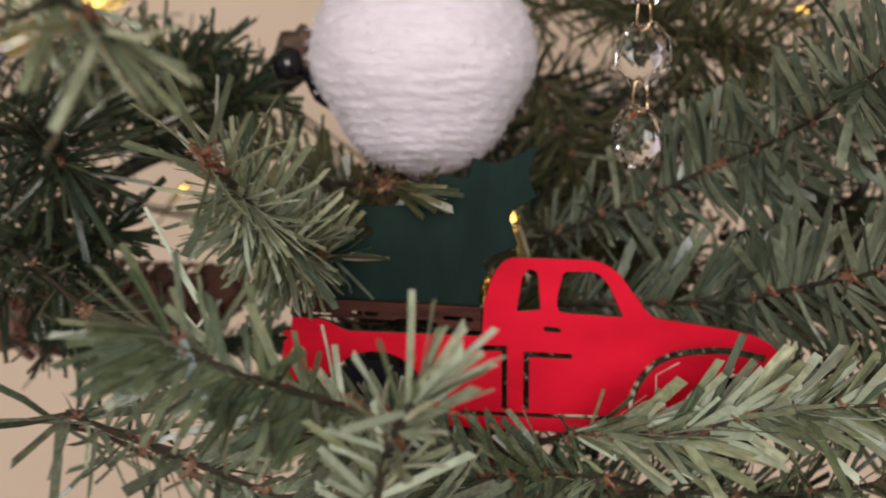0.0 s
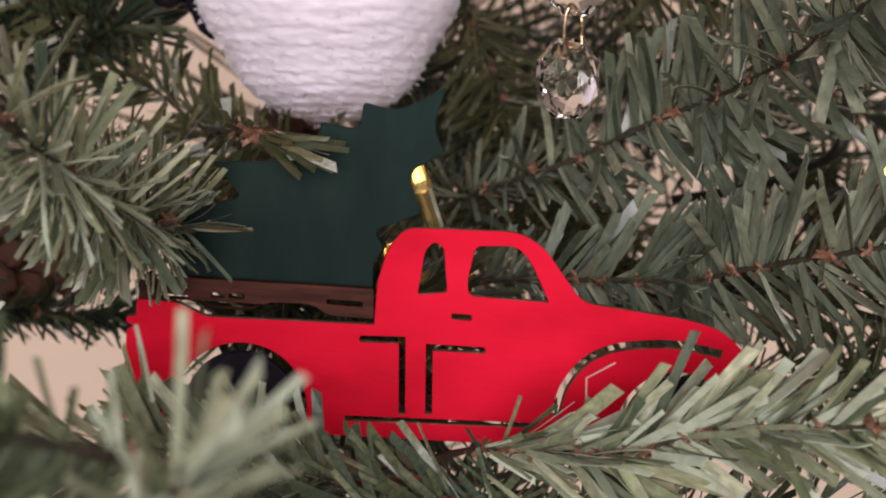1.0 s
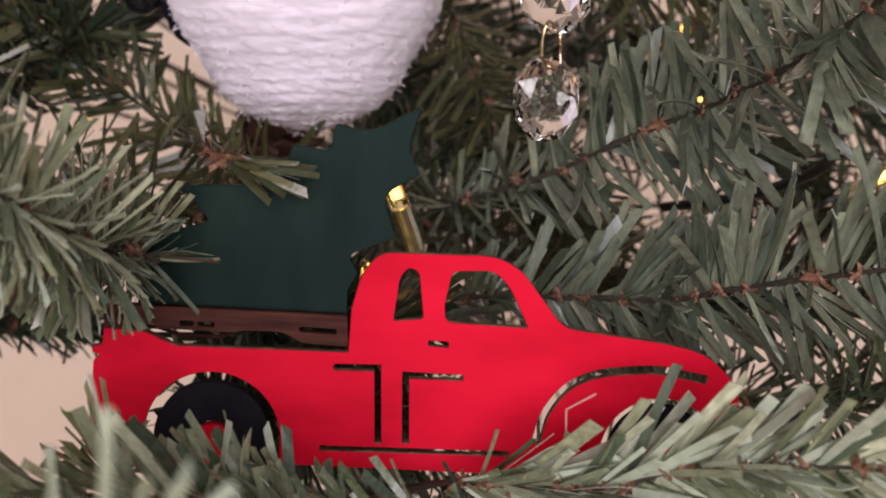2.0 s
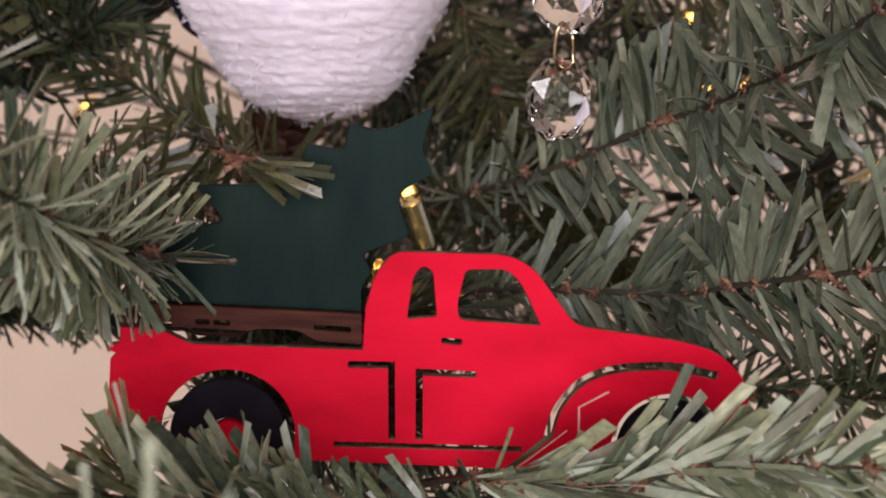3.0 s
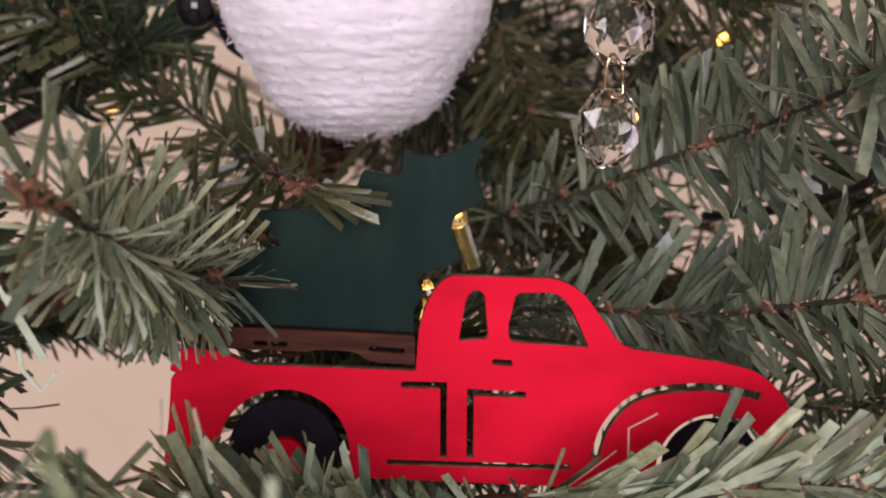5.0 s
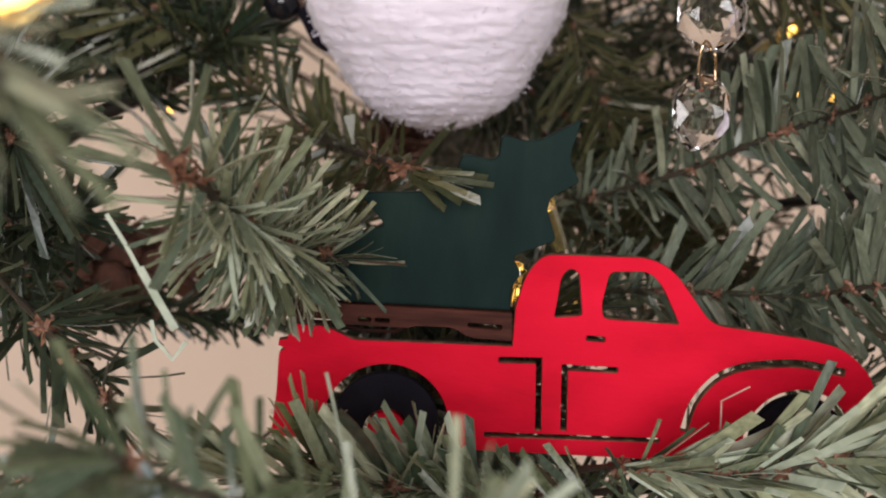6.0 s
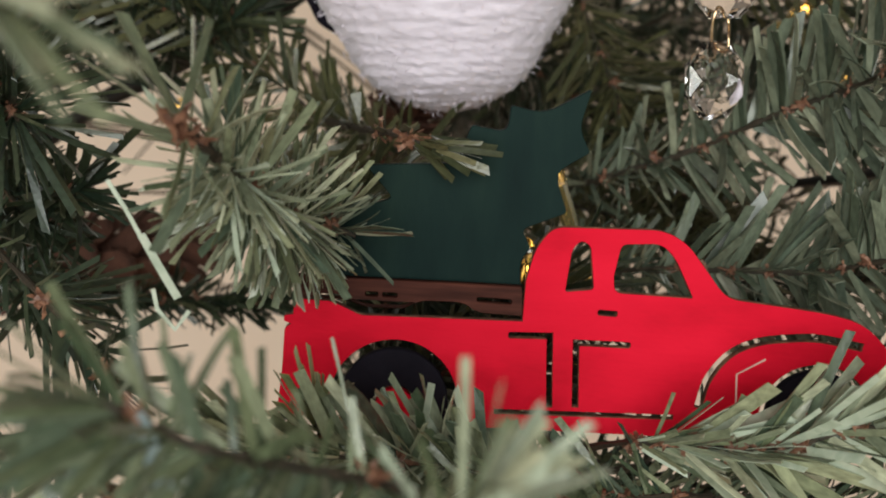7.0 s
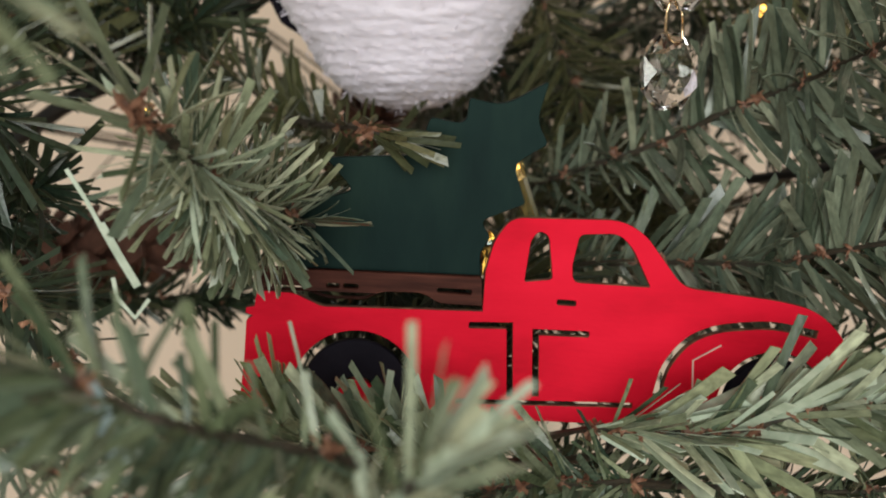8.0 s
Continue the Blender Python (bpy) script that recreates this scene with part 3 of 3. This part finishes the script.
sheet("tyre", [arc(100.7, -23.2, 9.5, 0, 350, 48), arc(100.5, -23, 4.6, 0, 350, 32)], 0.0024, BLACK, truck, 0.0006, "black painted front tyre")
sheet("hub", [arc(100.5, -23, 3.9, 0, 350, 32)], 0.0024, RED, truck, 0.0006, "red painted front wheel hub")

# ---------------------------------------------------------------- other ornaments


def drawn_in(height):
    """How far the ball narrows below its middle, at a height from -1 to 1."""
    return 1 - 0.12 * math.exp(-((height + 0.55) / 0.32) ** 2)


def yarn_ball(place, radius):
    """A ball wound with thick cord, drawn in towards its foot."""
    ball = tagged(new("yarn_ball_ornament"), "white ball ornament wound with thick ribbed yarn, hanging among boughs", "ornament")
    ball.matrix_basis = Matrix.Translation(place)
    bm = bmesh.new()
    rings, segs = 230, 130
    rows = []
    for i in range(1, rings):
        v = math.pi * i / rings
        row = []
        for k in range(segs):
            a = math.tau * k / segs
            q = Vector((math.sin(v) * math.cos(a), math.sin(v) * math.sin(a), math.cos(v)))
            wave = noise.noise(q * 3.0) * 0.9 + noise.noise(q * 9.0) * 0.35
            cord = 0.5 + 0.5 * math.sin(v * 52 + wave * 3.5 + a)
            soft = noise.noise(q * 28.0) * 0.012 + noise.noise(q * 70.0) * 0.006
            knot = math.sin(a * 46 * math.sin(v) + math.floor(v * 52 / math.tau) * 2.1)
            r = radius * (0.986 + 0.010 * cord * (0.7 + 0.6 * noise.noise(q * 5.0)) + 0.007 * cord * knot + soft * 1.3 + 0.018 * wave)
            waist = drawn_in(q.z)
            p = Vector((q.x * waist, q.y * waist, q.z)) * r
            row.append(bm.verts.new(p))
        rows.append(row)
    for a, b in zip(rows, rows[1:]):
        for k in range(segs):
            bm.faces.new((a[k], b[k], b[(k + 1) % segs], a[(k + 1) % segs]))
    bm.faces.new(rows[0])
    bm.faces.new(rows[-1][::-1])
    part("ball", bm, WOOL, ball, smooth=True)
    rng = random.Random(21)
    bm = bmesh.new()
    for _ in range(700):
        out = Vector((rng.gauss(0, 1), rng.gauss(0, 1), rng.gauss(0, 1))).normalized()
        root = Vector((out.x * drawn_in(out.z), out.y * drawn_in(out.z), out.z)) * radius * 0.985
        lie = (out + Vector((rng.gauss(0, 0.6), rng.gauss(0, 0.6), rng.gauss(0, 0.6)))).normalized().to_track_quat("Y", "Z")
        add_strip(bm, strip_points(rng, rng.uniform(0.0012, 0.0028), 0.00013, rng.gauss(0, 1.2), 0, 3), Matrix.LocRotScale(root, lie, None))
    tagged(part("fuzz", bm, WOOL, ball, "fine white yarn fuzz"), kind="stuff")
    bm = bmesh.new()
    tube(bm, glide([(0, 0, radius * 0.95), (0.004, 0, radius + 0.02), (0, 0, radius + 0.04)], 6), 0.0008, 6)
    part("hanging_loop", bm, WOOL, ball, "white yarn hanging loop")
    return ball


yarn_ball((-0.0046, 0.391, 1.2335), 0.0352)


def crystal(place, turn):
    """An octagonal bead with a facetted crown on both faces."""
    bm = bmesh.new()
    R = 0.0073

    def loop(reach, y, shift):
        return [bm.verts.new((reach * R * math.cos(math.tau * (k + shift) / 8), y, reach * R * 1.04 * math.sin(math.tau * (k + shift) / 8))) for k in range(8)]

    rims = [loop(1.0, s * 0.0006, 0.5) for s in (-1, 1)]
    for k in range(8):
        bm.faces.new((rims[0][k], rims[1][k], rims[1][(k + 1) % 8], rims[0][(k + 1) % 8]))
    for s, rim in zip((-1, 1), rims):
        outer, inner = loop(0.72, s * 0.0022, 0), loop(0.40, s * 0.0031, 0.5)
        tip = bm.verts.new((0, s * 0.0034, 0))
        for k in range(8):
            j = (k + 1) % 8
            bm.faces.new((rim[k], outer[k], outer[j]))
            bm.faces.new((rim[k], outer[j], rim[j]))
            bm.faces.new((outer[j], inner[k], inner[j]))
            bm.faces.new((outer[j], outer[k], inner[k]))
            bm.faces.new((inner[k], tip, inner[j]))
    bmesh.ops.recalc_face_normals(bm, faces=bm.faces)
    bm.transform(Matrix.Translation(place) @ Matrix.Rotation(radians(turn), 4, "Z"))
    return bm


def ring(place, turn, height, width):
    bm = bmesh.new()
    loop = [Vector((width * math.cos(a), 0.0005 * math.sin(2 * a), height * math.copysign(abs(math.sin(a)) ** 0.7, math.sin(a)))) for a in (math.tau * k / 24 for k in range(25))]
    tube(bm, loop, 0.00028, 8)
    bm.transform(Matrix.Translation(place) @ Matrix.Rotation(radians(turn), 4, "Z"))
    return bm


drop_pose = Matrix.Translation((0.043, 0.281, 1.262))
drop = tagged(new("crystal_drop_ornament"), "string of clear faceted octagonal crystal beads joined by brass rings", "ornament")
drop.matrix_basis = drop_pose
for x, z, turn in ((0.0428, 1.2109, 32), (0.0441, 1.2289, -40), (0.0438, 1.2469, 20)):
    part("crystal_bead", crystal((x, 0.281, z), turn), CRYSTAL, drop, "clear faceted crystal bead", rooted=drop_pose)
for x, z, turn in ((0.0435, 1.2199, 15), (0.044, 1.2379, 20), (0.0438, 1.2559, 10)):
    part("link", ring((x, 0.281, z), turn, 0.0043, 0.0017), BRASS, drop, "brass wire link", True, drop_pose)
bm = bmesh.new()
tube(bm, glide([(0.0438, 0.281, 1.260), (0.046, 0.284, 1.264), (0.05, 0.30, 1.262)], 6), 0.0004, 6)
part("hook", bm, BRASS, drop, "brass wire hook", True, drop_pose)


def pine_cone(place, tilt, length, width, seed):
    """Overlapping scales in a spiral round a core."""
    rng = random.Random(seed)
    cone = tagged(new("pine_cone"), "small reddish brown pine cone tucked between the boughs", "pine cone")
    cone.matrix_basis = Matrix.Translation(place) @ Euler(tilt).to_matrix().to_4x4()
    bm = bmesh.new()
    tube(bm, [Vector((0, 0, length * (u - 0.5))) for u in (0, 0.3, 0.7, 1)], width * 0.35, 8, 0.4)
    part("core", bm, CONE, cone)
    bm = bmesh.new()
    sh = [(-0.3, 0, 0), (0.3, 0, 0), (0.5, 0.7, 0.08), (0.25, 1.0, 0.16), (-0.25, 1.0, 0.16), (-0.5, 0.7, 0.08)]
    low = [bm.verts.new((0.006 * x, 0.010 * y, 0.010 * z)) for x, y, z in sh]
    top = [bm.verts.new((0.006 * x, 0.010 * y, 0.010 * z + 0.0012)) for x, y, z in sh]
    bm.faces.new(low[::-1])
    bm.faces.new(top)
    for k in range(6):
        bm.faces.new((low[k], low[(k + 1) % 6], top[(k + 1) % 6], top[k]))
    me = finish(bm, "scale", CONE)
    for n in range(70):
        u = n / 70
        a = n * 2.39996
        r = width * math.sin(math.pi * (0.12 + 0.8 * u)) * 0.55
        ob = part("scale", me, CONE, cone)
        s = rng.uniform(0.8, 1.1) * (width / 0.02)
        ob.matrix_basis = pose(0, 0, length * (u - 0.5), 0, 0, math.degrees(a)) @ pose(0, r * 0.4, 0, 25 + 30 * u) @ Matrix.Diagonal((s, s, s, 1))
    return cone


pine_cone((-0.014, 0.424, 1.197), (0.3, 0.5, 0.2), 0.045, 0.022, 3)
pine_cone((-0.1139, 0.4350, 1.1505), (0.1, 1.45, 0.2), 0.075, 0.030, 4)

# a dark felt pick with glossy black beads beside the yarn ball
pick_pose = Matrix.Translation((-0.0440, 0.394, 1.2295))
pick = tagged(new("felt_pick_ornament"), "dark brown felt pick with glossy black beads beside the yarn ball", "ornament")
pick.matrix_basis = pick_pose


def blob(radii, place, turn, rough, seed):
    bm = bmesh.new()
    bmesh.ops.create_icosphere(bm, subdivisions=4, radius=1)
    for v in bm.verts:
        v.co *= 1 + rough * noise.noise(v.co * 2.4 + Vector((seed, 0, 0))) + rough * 0.4 * noise.noise(v.co * 9 + Vector((seed, 0, 0)))
    bm.transform(pose(*place, *turn) @ Matrix.Diagonal((*radii, 1)))
    return bm


part("felt_body", blob((0.010, 0.006, 0.008), (0.004, 0.004, 0.006), (0, 25, 0), 0.25, 1), FUR, pick, smooth=True)
part("bead", blob((0.0050, 0.0050, 0.0056), (-0.002, 0.0005, 0.003), (0, 0, 0), 0.03, 2), GLOSS_BLACK, pick, "glossy black bead", True)
part("felt_tail", blob((0.0125, 0.004, 0.0052), (0.012, 0.002, -0.006), (0, 42, 0), 0.15, 3), BLACK, pick, "black felt tail", True)
part("bead", blob((0.0022, 0.0022, 0.0018), (0.009, -0.0022, -0.001), (0, 30, 0), 0.05, 4), material("white_bead", (0.8, 0.78, 0.78), 0.3), pick, "small white bead", True)

# ---------------------------------------------------------------- lights and cables


def string_light(seed, place, tilt, cord, lit=True):
    """A little lamp: olive socket, clear pointed cap and a glowing thread, on its piece of cord."""
    m = Matrix.Translation(place) @ Euler([radians(a) for a in tilt]).to_matrix().to_4x4()
    light = tagged(new("string_light"), "small clear string light with a warm glow on dark cord", "string light", "string lights on the tree")
    light.matrix_basis = m
    bm = bmesh.new()
    profile = [(0.0021, -0.001), (0.0024, 0.001), (0.0024, 0.005), (0.0018, 0.0085), (0.0006, 0.0112)]
    rings = [[bm.verts.new((r * math.cos(math.tau * k / 10), r * math.sin(math.tau * k / 10), z)) for k in range(10)] for r, z in profile]
    for a, b in zip(rings, rings[1:]):
        for k in range(10):
            bm.faces.new((a[k], a[(k + 1) % 10], b[(k + 1) % 10], b[k]))
    bm.faces.new(rings[0][::-1])
    bm.faces.new(rings[-1])
    part("cap", bm, BULB, light, "clear pointed plastic cap")
    bm = bmesh.new()
    tube(bm, [Vector((0, 0, z)) for z in (0.001, 0.003, 0.005)], 0.0007, 6, 0.7)
    part("filament", bm, GLOW, light, "glowing warm filament")
    bm = bmesh.new()
    tube(bm, [Vector((0, 0, z)) for z in (-0.011, -0.008, -0.004, -0.0012)], 0.0018, 10, 1.15)
    part("socket", bm, SOCKET, light, "olive plastic socket")
    bm = bmesh.new()
    tube(bm, glide([(0, 0, -0.010), (0.002, 0.004, -0.016), cord], 6), 0.0007, 6)
    part("cord", bm, CABLE, light, "thin dark cord")
    return light


string_light(1, (0.0181, 0.318, 1.1885), (10, -20, 0), (0.02, 0.03, -0.03))
string_light(2, (-0.1572, 0.8000, 1.1732), (-30, 40, 0), (0.0, 0.03, -0.04))
string_light(3, (0.1265, 0.50, 1.200), (-40, -20, 0), (0.02, 0.03, -0.03))
string_light(4, (0.137, 0.50, 1.200), (-30, 50, 0), (-0.02, 0.03, -0.03))
string_light(5, (0.1442, 0.50, 1.2575), (-60, 20, 0), (0.02, 0.03, -0.03))
string_light(6, (0.0962, 0.42, 1.2235), (-20, 60, 0), (0.02, 0.03, -0.03))
string_light(7, (-0.049, 0.165, 1.2275), (-10, 60, 0), (0.0, 0.03, -0.02))
string_light(9, (0.0135, 0.3135, 1.1660), (8, -10, 0), (0.02, 0.03, -0.02))
string_light(10, (0.0235, 0.322, 1.1600), (-10, 35, 0), (0.02, 0.03, -0.02))
string_light(11, (0.1396, 0.38, 1.187), (-20, 70, 0), (0.02, 0.03, -0.02))


def cable(points, radius):
    bm = bmesh.new()
    tube(bm, glide(points, 10), radius, 10)
    return tagged(new("cable", finish(bm, "cable", CABLE, True)), "black electric cable running between the boughs", "cable")


cable([(-0.16, 0.46, 1.168), (-0.1267, 0.45, 1.1866), (-0.106, 0.44, 1.199), (-0.085, 0.435, 1.2087), (-0.047, 0.42, 1.229), (-0.02, 0.43, 1.26)], 0.0029)
cable([(0.086, 0.38, 1.180), (0.0968, 0.36, 1.1845), (0.1066, 0.345, 1.190), (0.111, 0.33, 1.198), (0.115, 0.34, 1.215)], 0.0013)

# loose strips of tape and the buds at the tip of the near bough


def loose_strip(points, width, mat, stem, label):
    bm = bmesh.new()
    line = [Vector(p) for p in points]
    rows = []
    for i, q in enumerate(line):
        ahead = (line[min(i + 1, len(line) - 1)] - line[max(i - 1, 0)]).normalized()
        side = ahead.cross(Vector((0, 1, 0))).normalized() * width / 2
        thick = Vector((0, 0.0001, 0))
        rows.append((q - side - thick, q + side - thick, q + side + thick, q - side + thick))
    add_strip(bm, rows)
    return part("tape_strip", bm, mat, stem, label)


loose_strip([(-0.0582, 0.2436, 1.1972), (-0.0555, 0.2438, 1.1925), (-0.0536, 0.2440, 1.1885)], 0.0007, PALE, near_bough, "thin pale strip of plastic tape")
loose_strip([(-0.0534, 0.2439, 1.1887), (-0.0510, 0.2442, 1.1838), (-0.0482, 0.2445, 1.1785)], 0.0013, PALE, near_bough, "pale frosted strip of plastic tape")
loose_strip([(-0.0520, 0.2445, 1.1800), (-0.0515, 0.2445, 1.1768), (-0.0488, 0.2445, 1.1735), (-0.0465, 0.2445, 1.1765)], 0.0007, PALE, near_bough, "pale bent end of plastic tape")
loose_strip([(0.0503, 0.2660, 1.1628), (0.0455, 0.2670, 1.1598), (0.0456, 0.2670, 1.1521)], 0.0003, THREAD_GLINT, front_bough, "thin bent clear thread with its pinkish glint painted in")
loose_strip([(-0.0226, 0.2223, 1.1776), (-0.0216, 0.2223, 1.1730), (-0.0205, 0.2225, 1.1670)], 0.0005, PALE, front_bough, "thin pale strip of plastic tape")
tip_bud = part("bud", BUDS[2], BUD, near_bough)
tip_bud.matrix_basis = pose(-0.0430, 0.2170, 1.2075, 20, 40, 0) @ Matrix.Diagonal((1.35, 1.35, 1.35, 1))
tip_bud = part("bud", BUDS[4], BUD, near_bough)
tip_bud.matrix_basis = pose(-0.0418, 0.2190, 1.2055, 60, 10, 0) @ Matrix.Diagonal((1.2, 1.2, 1.2, 1))
loose_strip([(-0.0372, 0.1660, 1.1840), (-0.0358, 0.1668, 1.1800), (-0.0348, 0.1680, 1.1755)], 0.0021, BLUE_TAPE, front_bough, "blue-green strip of plastic tape")
